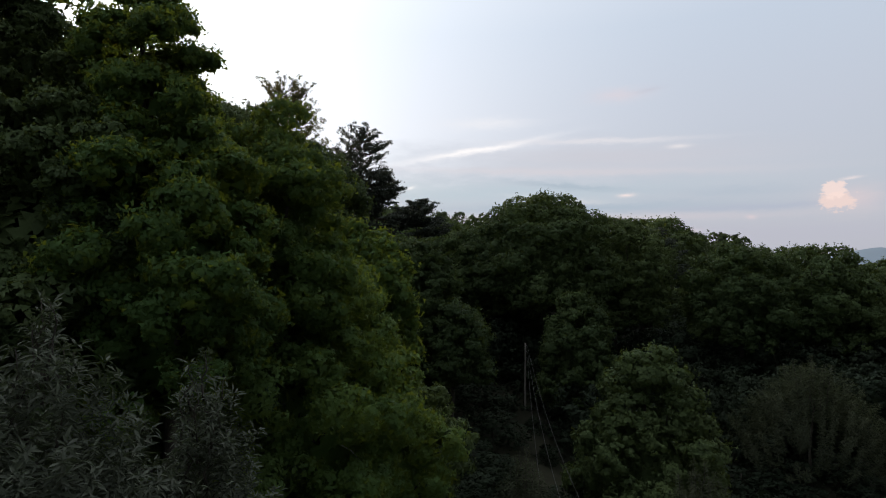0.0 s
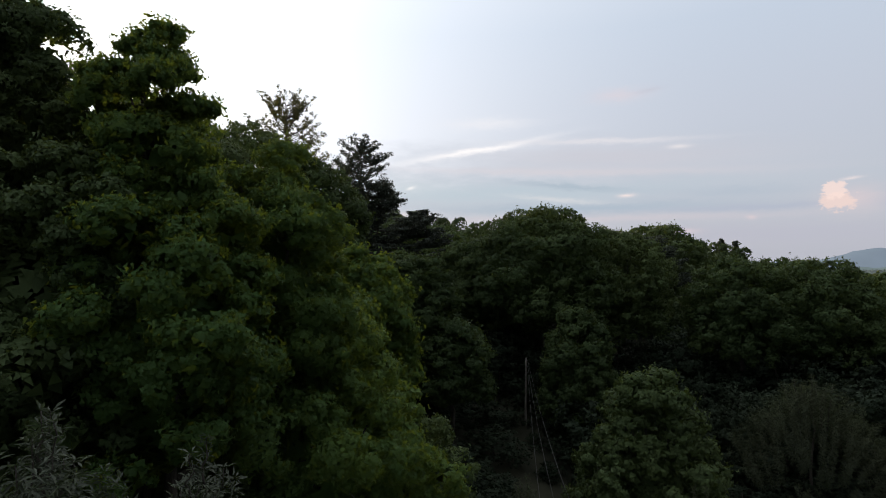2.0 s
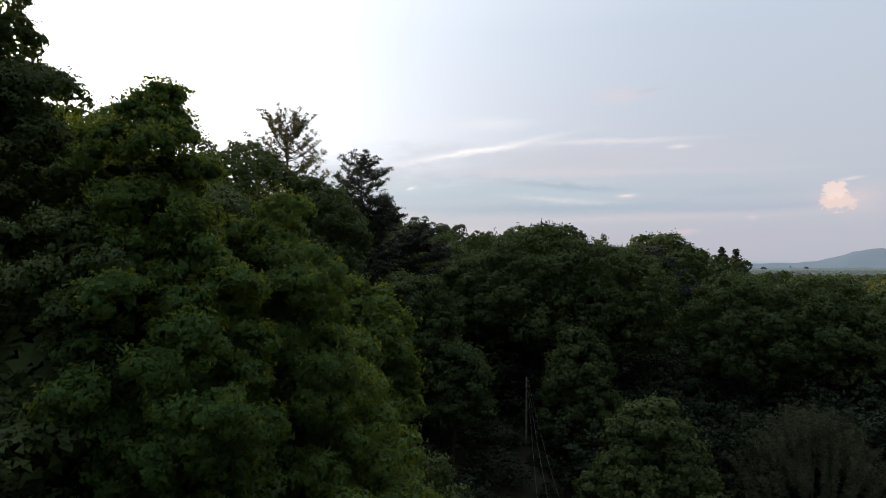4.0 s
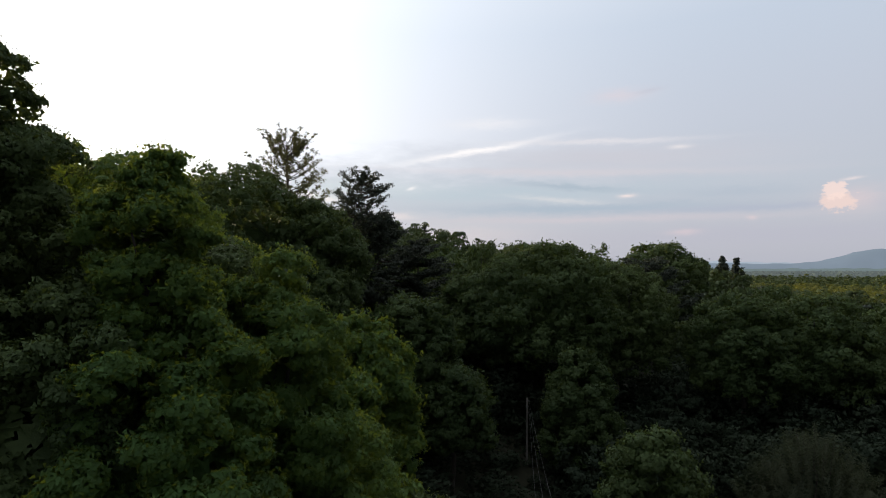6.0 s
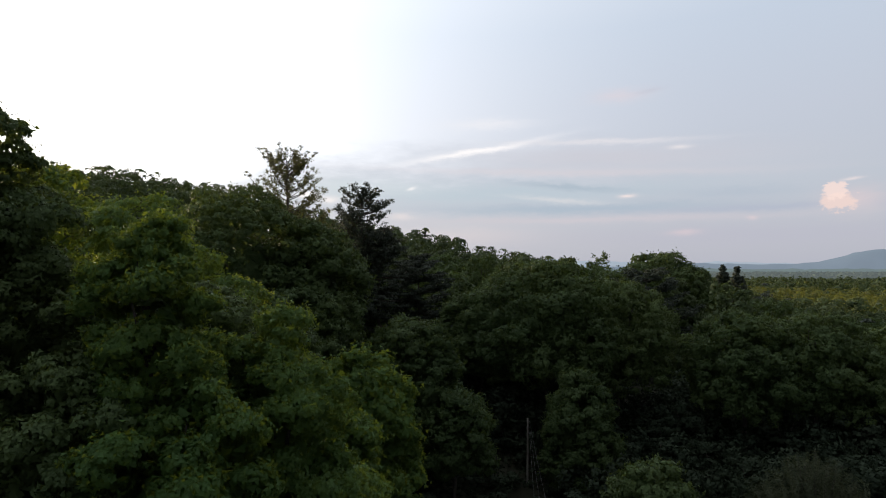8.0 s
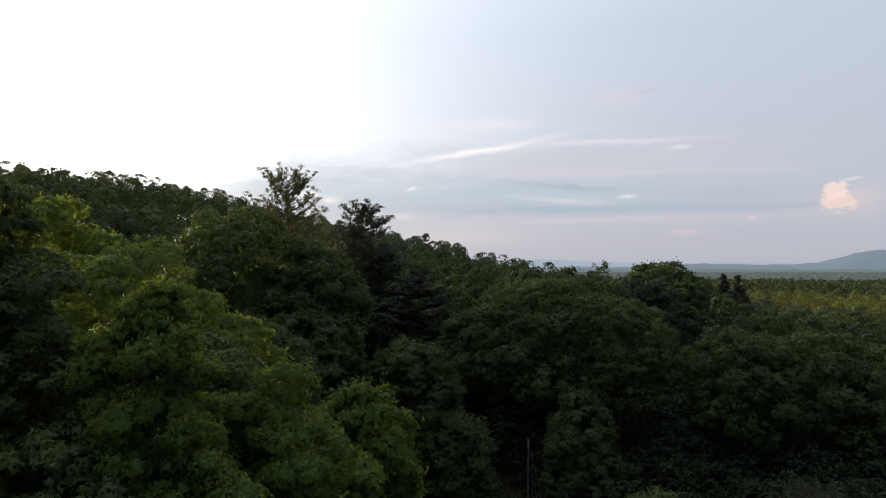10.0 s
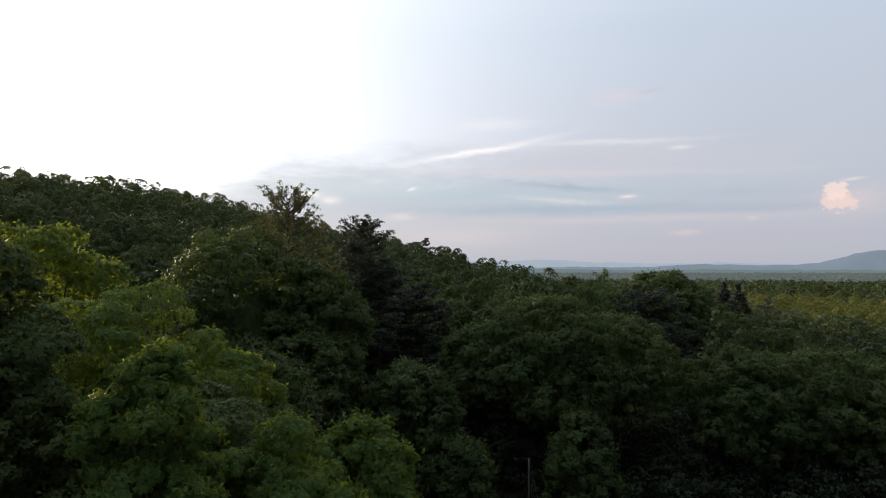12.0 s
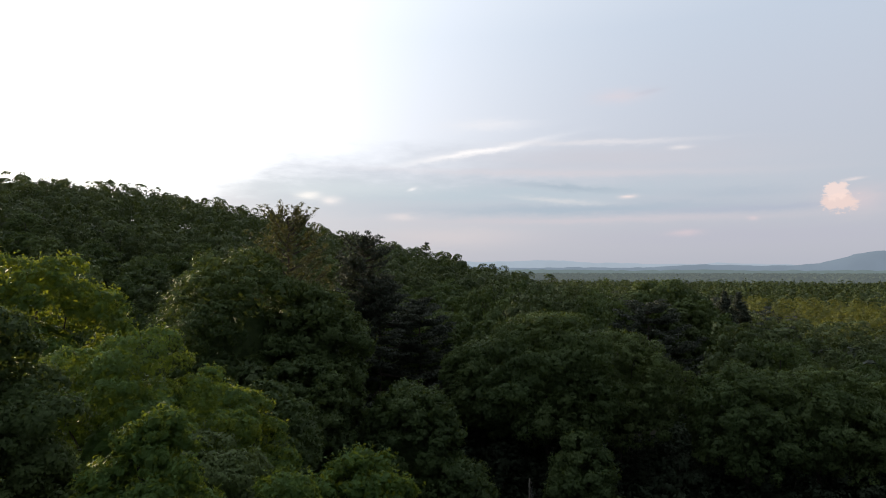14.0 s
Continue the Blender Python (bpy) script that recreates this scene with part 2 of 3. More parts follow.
def ground_z(x, y):
    """The lie of the land: a valley floor with a hollow and a wooded hill on one side."""
    x, y = np.asarray(x, float), np.asarray(y, float)
    rise = 54.5 / (1 + np.exp(np.clip((x + 35) / 45, -30, 30)))
    along = (0.25 + 0.75 * smooth(0, 250, y)) * (1 - 0.95 * smooth(420, 1300, y)) * (0.6 + 0.4 * smooth(-300, 0, y))
    far = 1 - 0.9 * smooth(500, 1500, np.hypot(x, y))
    hollow = 6.0 * np.exp(-((x - 15) / 17) ** 2 - ((y - 38) / 20) ** 2)
    spur = 4.5 * np.exp(-((x - 6) / 38) ** 2 - ((y - 200) / 75) ** 2)
    return -2 - hollow + spur + rise * along * far + 0.5 * np.sin(x * 0.11 + 1) * np.cos(y * 0.09) * far


def ground_at(x, y):
    return float(ground_z(x, y))


def mesh_of(name, verts, tris, mat, soft=False, normals=None):
    """A mesh from arrays of corners and triangles; normals: how each corner of the foliage turns with its clump."""
    me = bpy.data.meshes.new(name)
    verts, tris = np.asarray(verts, np.float32), np.asarray(tris, np.int32)
    me.vertices.add(len(verts))
    me.vertices.foreach_set("co", verts.ravel())
    me.loops.add(tris.size)
    me.loops.foreach_set("vertex_index", tris.ravel())
    me.polygons.add(len(tris))
    me.polygons.foreach_set("loop_start", np.arange(0, tris.size, 3, dtype=np.int32))
    me.update(calc_edges=True)
    if soft:
        me.polygons.foreach_set("use_smooth", np.ones(len(tris), bool))
    if normals is not None:
        turned = me.attributes.new("custom_normal", "FLOAT_VECTOR", "POINT")
        turned.data.foreach_set("vector", np.asarray(normals, np.float32).ravel())
    me.materials.append(mat)
    return me


def part(name, me, parent, label=""):
    ob = new(name, me)
    ob.parent = parent
    return tagged(ob, label)


def unit(v):
    return v / np.maximum(np.linalg.norm(v, axis=-1, keepdims=True), 1e-6)


def rosettes(rng, centres, axes, count, length, width, spread=1.0, fold=0.3):
    """Sprays of leaves: round every centre `count` folded leaves that fan out from the axis. Corners and triangles."""
    m = len(centres)
    side = unit(np.cross(axes, rng.normal(size=(m, 3))))
    other = np.cross(axes, side)
    turn = (np.arange(count)[None, :] + rng.uniform(0, 1, (m, count))) * (2 * np.pi / count)
    lift = rng.uniform(-0.35, 0.75, (m, count)) / spread
    ax = axes[:, None, :]
    radial = np.cos(turn)[..., None] * side[:, None, :] + np.sin(turn)[..., None] * other[:, None, :]
    way = unit(radial + lift[..., None] * ax)
    flat = unit(np.cross(way, ax + rng.normal(0, 0.25, (m, count, 3))))
    up = np.cross(flat, way)
    size = length * rng.uniform(0.65, 1.2, (m, count))[..., None]
    broad = size * (width / length) * 0.5
    base = centres[:, None, :] + way * size * 0.1 + rng.normal(0, 0.12 * length, (m, count, 3))
    tip = base + way * size - up * size * 0.12
    middle = base + way * size * 0.5 + up * broad * fold
    verts = np.stack([base, middle + flat * broad, tip, middle - flat * broad], axis=2).reshape(-1, 3)
    first = np.arange(m * count, dtype=np.int32)[:, None] * 4
    tris = np.concatenate([first + [0, 1, 2], first + [0, 2, 3]], axis=1).reshape(-1, 3)
    return verts, tris


def shingles(rng, places, normals, length, width, tilt=0.5, follow=0.3):
    """Single leaves that overlap like shingles on the skin of a clump, tips hanging. Corners, triangles and corner normals."""
    m = len(places)
    n = unit(normals + rng.normal(0, tilt, (m, 3)))
    t = unit(np.cross(n, rng.normal(size=(m, 3)))) + np.array([0, 0, -0.35])
    t = unit(t - n * np.sum(t * n, axis=1, keepdims=True))
    side = np.cross(n, t)
    size = rng.uniform(0.7, 1.3, (m, 1))
    back = places - t * size * length * 0.45
    broad = side * size * width * 0.5
    verts = np.stack([back - broad, places + (t * 0.55 + n * 0.12) * size * length, back + broad], axis=1).reshape(-1, 3)
    turned = unit(normals * (1 - follow) + n * follow)
    return verts, np.arange(m * 3, dtype=np.int32).reshape(-1, 3), np.repeat(turned, 3, axis=0)


def joined(pieces):
    """Several leaf meshes as one; with corner normals where all pieces have them."""
    shift = np.cumsum([0] + [len(p[0]) for p in pieces[:-1]])
    return tuple(np.concatenate([p[k] + (n if k == 1 else 0) for p, n in zip(pieces, shift)]) for k in range(min(len(p) for p in pieces)))


def tube(points, radii, sides=7):
    """A tapered, bent tube along points, closed at its ends."""
    points = np.asarray(points, float)
    ways = unit(np.gradient(points, axis=0))
    side = unit(np.cross(ways, np.where(np.abs(ways[:, 2:3]) > 0.9, [[1.0, 0, 0]], [[0, 0, 1.0]])))
    other = np.cross(ways, side)
    a = np.arange(sides) * 2 * np.pi / sides
    ring = np.cos(a)[None, :, None] * side[:, None, :] + np.sin(a)[None, :, None] * other[:, None, :]
    verts = (points[:, None, :] + ring * np.asarray(radii, float)[:, None, None]).reshape(-1, 3)
    tris = []
    for i in range(len(points) - 1):
        for j in range(sides):
            a0, a1 = i * sides + j, i * sides + (j + 1) % sides
            tris += [(a0, a1, a1 + sides), (a0, a1 + sides, a0 + sides)]
    n = len(verts)
    verts = np.concatenate([verts, points[:1], points[-1:]])
    last = (len(points) - 1) * sides
    for j in range(sides):
        tris += [(n, (j + 1) % sides, j), (n + 1, last + j, last + (j + 1) % sides)]
    return verts, np.asarray(tris, np.int32)


def bent_line(rng, a, b, steps, wander, sag=0.0):
    a, b = np.asarray(a, float), np.asarray(b, float)
    t = np.linspace(0, 1, steps)[:, None]
    line = a + (b - a) * t
    line[1:-1] += rng.normal(0, wander, (steps - 2, 3))
    line[:, 2] -= (sag * 4 * t * (1 - t))[:, 0]
    return line


def lobed_crown(rng, height, base, radius, lobes, leaves, leaf, lean=(0, 0), pointed=0.0, puffs=9, twigs=0.04, open_share=0.0, even=0.0):
    """The foliage of a broadleaf crown: uneven boughs over a rounded envelope, each bough a heap of leafy clumps with dark gaps between."""
    mid, half = (height + base) / 2, (height - base) / 2
    cos_phi = 1 - (np.arange(lobes) + 0.5) / lobes * 1.62
    theta = np.arange(lobes) * 2.39996 + rng.uniform(0, 0.9, lobes)
    sin_phi = np.sqrt(np.clip(1 - cos_phi ** 2, 0, 1))
    ways = np.stack([sin_phi * np.cos(theta), sin_phi * np.sin(theta), cos_phi], 1)
    centres = ways * rng.uniform(0.62 + 0.18 * even, 0.95, lobes)[:, None] * np.array([radius, radius, half])
    if pointed:
        centres[:, :2] *= (1 - pointed * np.clip(cos_phi, 0, 1))[:, None]
    centres += np.array([0, 0, mid])
    centres[:, :2] += np.outer((centres[:, 2] - base) / (height - base), lean)
    sizes = radius * rng.uniform(0.19, 0.36, lobes) * (40 / lobes) ** 0.33
    centres[:, 2] = np.minimum(centres[:, 2], height - sizes * 0.9)
    flat = np.array([1.12, 1.12, 0.78])
    # clumps on the outer and upper side of every bough, none buried in a neighbour
    d = unit(rng.normal(size=(lobes, puffs, 3)) + (ways * 0.7 + np.array([0, 0, 0.5]))[:, None, :])
    hearts = (centres[:, None, :] + d * (sizes[:, None] * rng.uniform(0.8, 1.06, (lobes, puffs)))[..., None] * flat).reshape(-1, 3)
    small = (sizes[:, None] * rng.uniform(0.24 - 0.04 * even, 0.40 - 0.06 * even, (lobes, puffs))).ravel()
    d = d.reshape(-1, 3)
    gap = np.linalg.norm((hearts[:, None, :] - centres[None]) / flat, axis=2) / sizes[None]
    out = (gap > 0.66).all(1) & (rng.uniform(0, 1, len(hearts)) >= open_share)
    hearts, small, d = hearts[out], small[out], d[out]
    which = rng.choice(len(small), int(leaves * 1.7), p=small ** 2 / (small ** 2).sum())
    v = unit(rng.normal(size=(len(which), 3)) + d[which] * 0.5 + np.array([0, 0, 0.42]))
    p = hearts[which] + v * small[which][:, None] * flat * rng.uniform(0.78, 1.10, (len(which), 1))
    n = unit(v * 0.75 + d[which] * 0.4 + rng.normal(0, 0.12, v.shape))
    # leave out what would lie buried in another clump
    order = np.argsort(p[:, 2])
    p, n = p[order].astype(np.float32), n[order].astype(np.float32)
    free = np.ones(len(p), bool)
    for c, q in zip(hearts.astype(np.float32), small):
        a, b = np.searchsorted(p[:, 2], (c[2] - q * 0.6, c[2] + q * 0.6))
        free[a:b] &= (((p[a:b] - c) / flat.astype(np.float32)) ** 2).sum(1) > (q * 0.72) ** 2
    mixed = rng.permutation(len(p))
    mixed = mixed[free[mixed]][:leaves]
    p, n = p[mixed], n[mixed]
    foliage = shingles(rng, p, n, leaf, leaf * 0.92, 0.45, 0.45)
    # loose sprays that fray the outline
    loose = rng.choice(len(p), max(8, int(len(p) * twigs)), replace=False)
    tips = np.repeat(p[loose] + unit(n[loose] + [0, 0, 0.5]) * leaf * rng.uniform(0.4, 1.8, (len(loose), 1)), 3, axis=0) + rng.normal(0, leaf * 0.4, (len(loose) * 3, 3))
    sprays = shingles(rng, tips, np.repeat(n[loose], 3, axis=0), leaf * 0.95, leaf * 0.6, 0.9)
    # shaded leaves in the heart of each bough
    inner = unit(rng.normal(size=(lobes, 24, 3)))
    core = (centres[:, None, :] + inner * (sizes[:, None, None] * 0.62) * flat).reshape(-1, 3)
    keep = rng.uniform(0, 1, len(core)) >= open_share
    heart = unit(rng.normal(size=(int(min(1500, leaves * 0.12) * max(0.02, 1 - open_share * 6)), 3)))
    middle_leaf = (radius * radius * half) ** (1 / 3) * 0.13
    tight = (1 - pointed * np.clip(heart[:, 2:], 0, 1)) * np.array([radius, radius, 0]) + np.array([0, 0, half])
    shade = shingles(rng, heart * tight * 0.56 + np.array([0, 0, mid - 0.06 * half]) + np.outer(0.5 + 0.28 * heart[:, 2], (*lean, 0)), heart, middle_leaf, middle_leaf, 0.3)
    core = shingles(rng, core[keep], inner.reshape(-1, 3)[keep], float(sizes.mean()) * 0.4, float(sizes.mean()) * 0.36, 0.4)
    return joined([foliage, sprays, core, shade]), centres


def broadleaf(name, x, y, top, radius, seed, label, category="tree", leaf=0.16, leaves=20000, lobes=40, clear=0.2, mat=None,
              lean=(0, 0), group="", limbs=7, pointed=0.0, trunk=None, bark=None, sides=7, puffs=9, twigs=0.04, open_share=0.0, even=0.0):
    """A leafy tree with tapered trunk, limbs that reach into the boughs, and a crown."""
    rng = np.random.default_rng(seed)
    z = ground_at(x, y)
    height = top - z
    root = new(name)
    root.location = (x, y, z)
    (verts, tris, normals), centres = lobed_crown(rng, height, height * clear, radius, lobes, leaves, leaf, lean, pointed, puffs, twigs, open_share, even)
    part("crown", mesh_of("crown", verts, tris, mat or OAK_LEAF, True, normals), root)
    thick = trunk or 0.018 * height + 0.03
    fork = height * (clear + 0.25)
    line = bent_line(rng, (0, 0, -0.4), (lean[0] * 0.5, lean[1] * 0.5, height * 0.86), 9, 0.12)
    part("trunk", mesh_of("trunk", *tube(line, np.linspace(thick, thick * 0.15, 9) * ([1.35] + [1] * 8), sides), bark or BARK, True), root)
    for c in centres[rng.permutation(len(centres))[:limbs]]:
        h = min(fork * rng.uniform(0.75, 1.25), c[2] * 0.85)
        s = np.interp(h, line[:, 2], line[:, 0]), np.interp(h, line[:, 2], line[:, 1])
        arm = bent_line(rng, (*s, h), c, 6, 0.15, 0.3)
        part("limb", mesh_of("limb", *tube(arm, np.linspace(thick * 0.45, 0.02, 6), max(4, sides - 2)), bark or BARK, True), root)
    return tagged(root, label, category, group)


def conifer(name, x, y, top, radius, seed, label, step=0.85, start=0.15, rise=0.12, fill=1.0, shape=0.75, mat=None, tuft=0.3, group="", flat_top=0.0, tufts=40, bias=None, category="pine tree",
            plate=0.45, thin=0.25, lobed=0.0, crowd=(3, 7), bare=0.28, steady=0.5):
    """A pine or spruce: straight trunk, whorls of limbs, flat plates of needle tufts along their outer parts."""
    rng = np.random.default_rng(seed)
    z = ground_at(x, y)
    height = top - z
    root = new(name)
    root.location = (x, y, z)
    line = bent_line(rng, (0, 0, -0.4), (0, 0, height * 0.985), 10, 0.05)
    thick = 0.013 * height + 0.05
    part("trunk", mesh_of("trunk", *tube(line, np.linspace(thick, 0.03, 10), 8), PINE_BARK, True), root)
    pieces = []
    level = height * start
    while level < height - 0.3:
        f = (level / height - start) / (1 - start)
        reach_all = radius * max((1 - f) ** shape, flat_top * (1 - f ** 6), 0.06) * (0.75 + 0.25 * min(1, f * 6))
        for k in range(rng.integers(*crowd)):
            turn = rng.uniform(0, 2 * np.pi)
            reach = max(0.35, reach_all * rng.uniform(steady, 1.08) * (1 + lobed * math.sin(turn * 2 + seed + f * 9)))
            if bias is not None:
                reach *= 1 + 0.6 * math.cos(turn - bias) * (1 - f)
            slope = rise + 0.35 * f ** 2 + rng.normal(0, 0.07)
            way = np.array([math.cos(turn), math.sin(turn), 0])
            across = np.array([-way[1], way[0], 0])
            t = np.linspace(0, 1, 6)[:, None]
            h = level + rng.uniform(-0.25, 0.25)
            bow = rng.normal(0, 0.10) * reach
            arm = np.array([0, 0, h]) + way * reach * t + across * bow * t * t + np.array([0, 0, 1.0]) * reach * (slope * t - 0.18 * t * (1 - t) * 2 + 0.08 * t ** 3)
            if reach > 0.8:
                part("limb", mesh_of("limb", *tube(arm, np.linspace(0.02 + reach * 0.012, 0.012, 6), 5), PINE_BARK, True), root)
            # plates of tufts, side by side towards the tip
            clumps = max(2, int(1.5 + reach * 1.6 * fill))
            s = np.clip(bare + (1.02 - bare) * (np.arange(clumps) + rng.uniform(0.2, 0.8, clumps)) / clumps, 0, 1.02)
            off = rng.normal(0, 1, clumps) * 0.20 * reach * (1.2 - s)
            heart = np.stack([np.interp(s, t[:, 0], arm[:, i]) for i in range(3)], 1) + across * off[:, None]
            wide = plate * rng.uniform(0.6, 1.15, clumps) * min(1.0, 0.45 + reach * 0.25)
            v = unit(rng.normal(size=(clumps, int(tufts), 3)) + np.array([0, 0, 0.35]))
            p = (heart[:, None, :] + v * wide[:, None, None] * np.array([1.0, 1.0, thin]) * rng.uniform(0.3, 1.1, (clumps, int(tufts), 1))).reshape(-1, 3)
            p[:, 2] += 0.06
            axis = unit(v.reshape(-1, 3) * [0.7, 0.7, 1.0] + way * 0.15 + np.array([0, 0, 0.35]))
            pieces.append(shingles(rng, p, axis, tuft, tuft * 0.45, 0.6, 0.4))
        level += step * rng.uniform(0.75, 1.25) * (1 - 0.45 * f)
    verts, tris, normals = joined(pieces)
    part("foliage", mesh_of("foliage", verts, tris, mat or PINE_NEEDLE, True, normals), root)
    return tagged(root, label, category, group)


# ---- ground ----
def build_ground():
    """One sheet of land out to the horizon, finer near the middle."""
    steps = np.linspace(-1, 1, 161)
    line = np.sign(steps) * (np.abs(steps) * 320 + np.abs(steps) ** 5 * 4000)
    gx, gy = np.meshgrid(line, line)
    verts = np.stack([gx, gy, ground_z(gx, gy)], -1).reshape(-1, 3)
    n = len(line)
    i = (np.arange(n - 1)[:, None] * n + np.arange(n - 1)[None, :]).ravel()
    tris = np.concatenate([np.stack([i, i + 1, i + n + 1], 1), np.stack([i, i + n + 1, i + n], 1)])
    tagged(new("ground", mesh_of("ground", verts, tris, SOIL, True)), "dark leaf-strewn forest floor of a valley and hill", "ground", kind="structure")


build_ground()


def hill_range(name, distance, peaks, foot, mat, label, a0, a1):
    """A far ridge in an arc round the valley; peaks: degrees, metres, degrees wide."""
    az = np.linspace(a0, a1, 260)
    rise = np.full(len(az), foot)
    for a, h, w in peaks:
        rise = rise + h * np.exp(-((az - a) / w) ** 2)
    rise = rise + [6.0 * noise.fractal(Vector((a * 0.9, 3.1, distance * 0.01)), 0.6, 2.0, 5) for a in az]
    rows = []
    for back, share in ((0, 0.0), (60, 0.55), (130, 0.85), (200, 1.0), (330, 0.7)):
        r = distance + back
        rows.append(np.stack([r * np.sin(np.radians(az)), r * np.cos(np.radians(az)), rise * share - 6 * (share == 0)], 1))
    verts = np.concatenate(rows)
    n = len(az)
    i = (np.arange(len(rows) - 1)[:, None] * n + np.arange(n - 1)[None, :]).ravel()
    tris = np.concatenate([np.stack([i, i + 1, i + n + 1], 1), np.stack([i, i + n + 1, i + n], 1)])
    tagged(new(name, mesh_of(name, verts, tris, mat, True)), label, "hills", kind="structure")


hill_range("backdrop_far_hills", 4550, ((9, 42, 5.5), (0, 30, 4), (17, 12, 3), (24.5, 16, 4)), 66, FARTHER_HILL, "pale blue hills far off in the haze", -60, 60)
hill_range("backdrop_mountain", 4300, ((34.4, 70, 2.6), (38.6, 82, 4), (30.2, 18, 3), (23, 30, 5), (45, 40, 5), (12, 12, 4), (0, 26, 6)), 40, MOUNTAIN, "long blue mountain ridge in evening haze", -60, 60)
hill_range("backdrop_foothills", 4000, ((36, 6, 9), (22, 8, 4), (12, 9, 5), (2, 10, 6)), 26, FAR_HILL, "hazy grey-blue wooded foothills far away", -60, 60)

# ---- trees beside the camera ----
OAK = "broad oak with dense dark green leaves on the slope"
MAPLE = "leafy maple with bright green clustered foliage"
near = dict(leaf=0.126, leaves=50000, lobes=42, puffs=26)
TALL = "tall oak with open dark crown against the bright sky"
broadleaf("oak_tree", -12.9, 17.2, 25.1, 2.6, 11, TALL, pointed=0.35, clear=0.5, twigs=0.06, open_share=0.05, **near)
# a tall oak in the brighter maple leaf, which stands for sunlight on it
broadleaf("maple_tree", -8.0, 16.8, 22.1, 1.6, 12, "tall tree with open crown against the bright sky, sunlight put into its leaves", mat=MAPLE_LEAF, pointed=0.05, clear=0.55, twigs=0.10, open_share=0.07, **dict(near, lobes=44))
broadleaf("oak_tree", -9.9, 15.6, 19.4, 2.6, 10, OAK, clear=0.35, **near)
broadleaf("maple_tree", -6.9, 15.6, 17.8, 2.4, 13, MAPLE, mat=MAPLE_LEAF, clear=0.40, twigs=0.08, **near)
cascade = broadleaf("maple_tree", -4.5, 20.4, 15.0, 3.2, 14, MAPLE, mat=MAPLE_LEAF, pointed=0.35, clear=0.12, twigs=0.08, **near)
broadleaf("maple_tree", -5.6, 20.0, 19.4, 2.5, 20, MAPLE, mat=MAPLE_LEAF, pointed=0.2, clear=0.45, twigs=0.08, **near)
broadleaf("oak_tree", -9.2, 22.0, 20.2, 3.0, 15, OAK, clear=0.45, **near)
# sunlight on this crown is put in by the brighter maple leaf
broadleaf("maple_tree", -12.6, 24.4, 23.6, 3.5, 16, MAPLE, mat=MAPLE_LEAF, clear=0.35, **near)
broadleaf("maple_tree", -10.6, 29.0, 21.7, 3.0, 17, MAPLE, mat=MAPLE_LEAF, pointed=0.3, clear=0.35, **near)

dead = bent_line(np.random.default_rng(4), (-0.2, -0.4, 9.6 - cascade.location.z), (1.95, -1.6, 8.3 - cascade.location.z), 8, 0.03)
part("dead_limb", mesh_of("dead_limb", *tube(dead, np.linspace(0.05, 0.012, 8), 6), BARE_WOOD, True), cascade, "bare bleached dead limb")
side = dict(leaf=0.17, leaves=16000, lobes=40, puffs=14)
# two oaks added at and beyond the left edge of view, to stop sun leaks
broadleaf("oak_tree", -17.6, 20.2, 17.5, 3.9, 18, OAK, clear=0.15, **side)
broadleaf("oak_tree", -19.0, 26.0, 18.5, 3.8, 19, OAK, clear=0.15, **side)
UNDER = "shaded understory tree below taller oaks"
under = dict(side, clear=0.08)
broadleaf("understory_tree", -10.6, 14.2, 14.6, 3.4, 71, UNDER, **under)
broadleaf("understory_tree", -2.4, 23.4, 11.0, 2.6, 73, UNDER, mat=MAPLE_LEAF, **under)
broadleaf("understory_tree", -7.0, 19.5, 12.6, 2.6, 74, UNDER, **under)
broadleaf("understory_tree", -12.5, 20.5, 17.0, 3.6, 75, UNDER, **under)
broadleaf("understory_tree", -2.0, 27.6, 9.4, 2.8, 76, UNDER, **under)

# ---- trees of the valley side ----
middle = dict(leaf=0.225, leaves=34000, lobes=84, clear=0.22, puffs=20, even=0.7, twigs=0.06)
# sunlit crown: its brightness is painted with the maple leaf colour
broadleaf("maple_tree", -24.6, 37.0, 27.0, 5.0, 21, MAPLE, mat=MAPLE_LEAF, **middle)
broadleaf("maple_tree", -4.9, 33.0, 16.6, 3.4, 22, MAPLE, mat=MAPLE_LEAF, **middle)
broadleaf("maple_tree", -5.6, 27.0, 15.6, 2.6, 35, MAPLE, mat=MAPLE_LEAF, **middle)
broadleaf("oak_tree", -12.0, 36.0, 19.4, 4.4, 23, OAK, **middle)
broadleaf("oak_tree", -17.4, 51.5, 27.9, 6.4, 24, OAK, **middle)
broadleaf("oak_tree", -11.3, 52.5, 25.2, 4.4, 25, OAK, **middle)
broadleaf("oak_tree", -11.2, 47.4, 19.6, 3.6, 37, OAK, **middle)
broadleaf("oak_tree", -2.9, 50.8, 16.8, 4.0, 26, OAK, **middle)
broadleaf("oak_tree", 0.6, 48.4, 11.6, 3.0, 38, OAK, **middle)
broadleaf("oak_tree", 10.4, 64.5, 21.5, 7.9, 27, OAK, pointed=0.25, **dict(middle, leaves=50000, lobes=130, leaf=0.235))
broadleaf("oak_tree", 4.0, 66.0, 18.6, 4.4, 29, OAK, **middle)
broadleaf("oak_tree", 18.4, 66.5, 19.6, 5.6, 28, OAK, pointed=0.1, **middle)
broadleaf("oak_tree", 29.6, 61.5, 16.6, 5.0, 30, OAK, **middle)
broadleaf("oak_tree", 37.0, 62.0, 16.2, 5.4, 31, OAK, **middle)
broadleaf("oak_tree", 46.0, 61.5, 15.0, 5.4, 32, OAK, **middle)
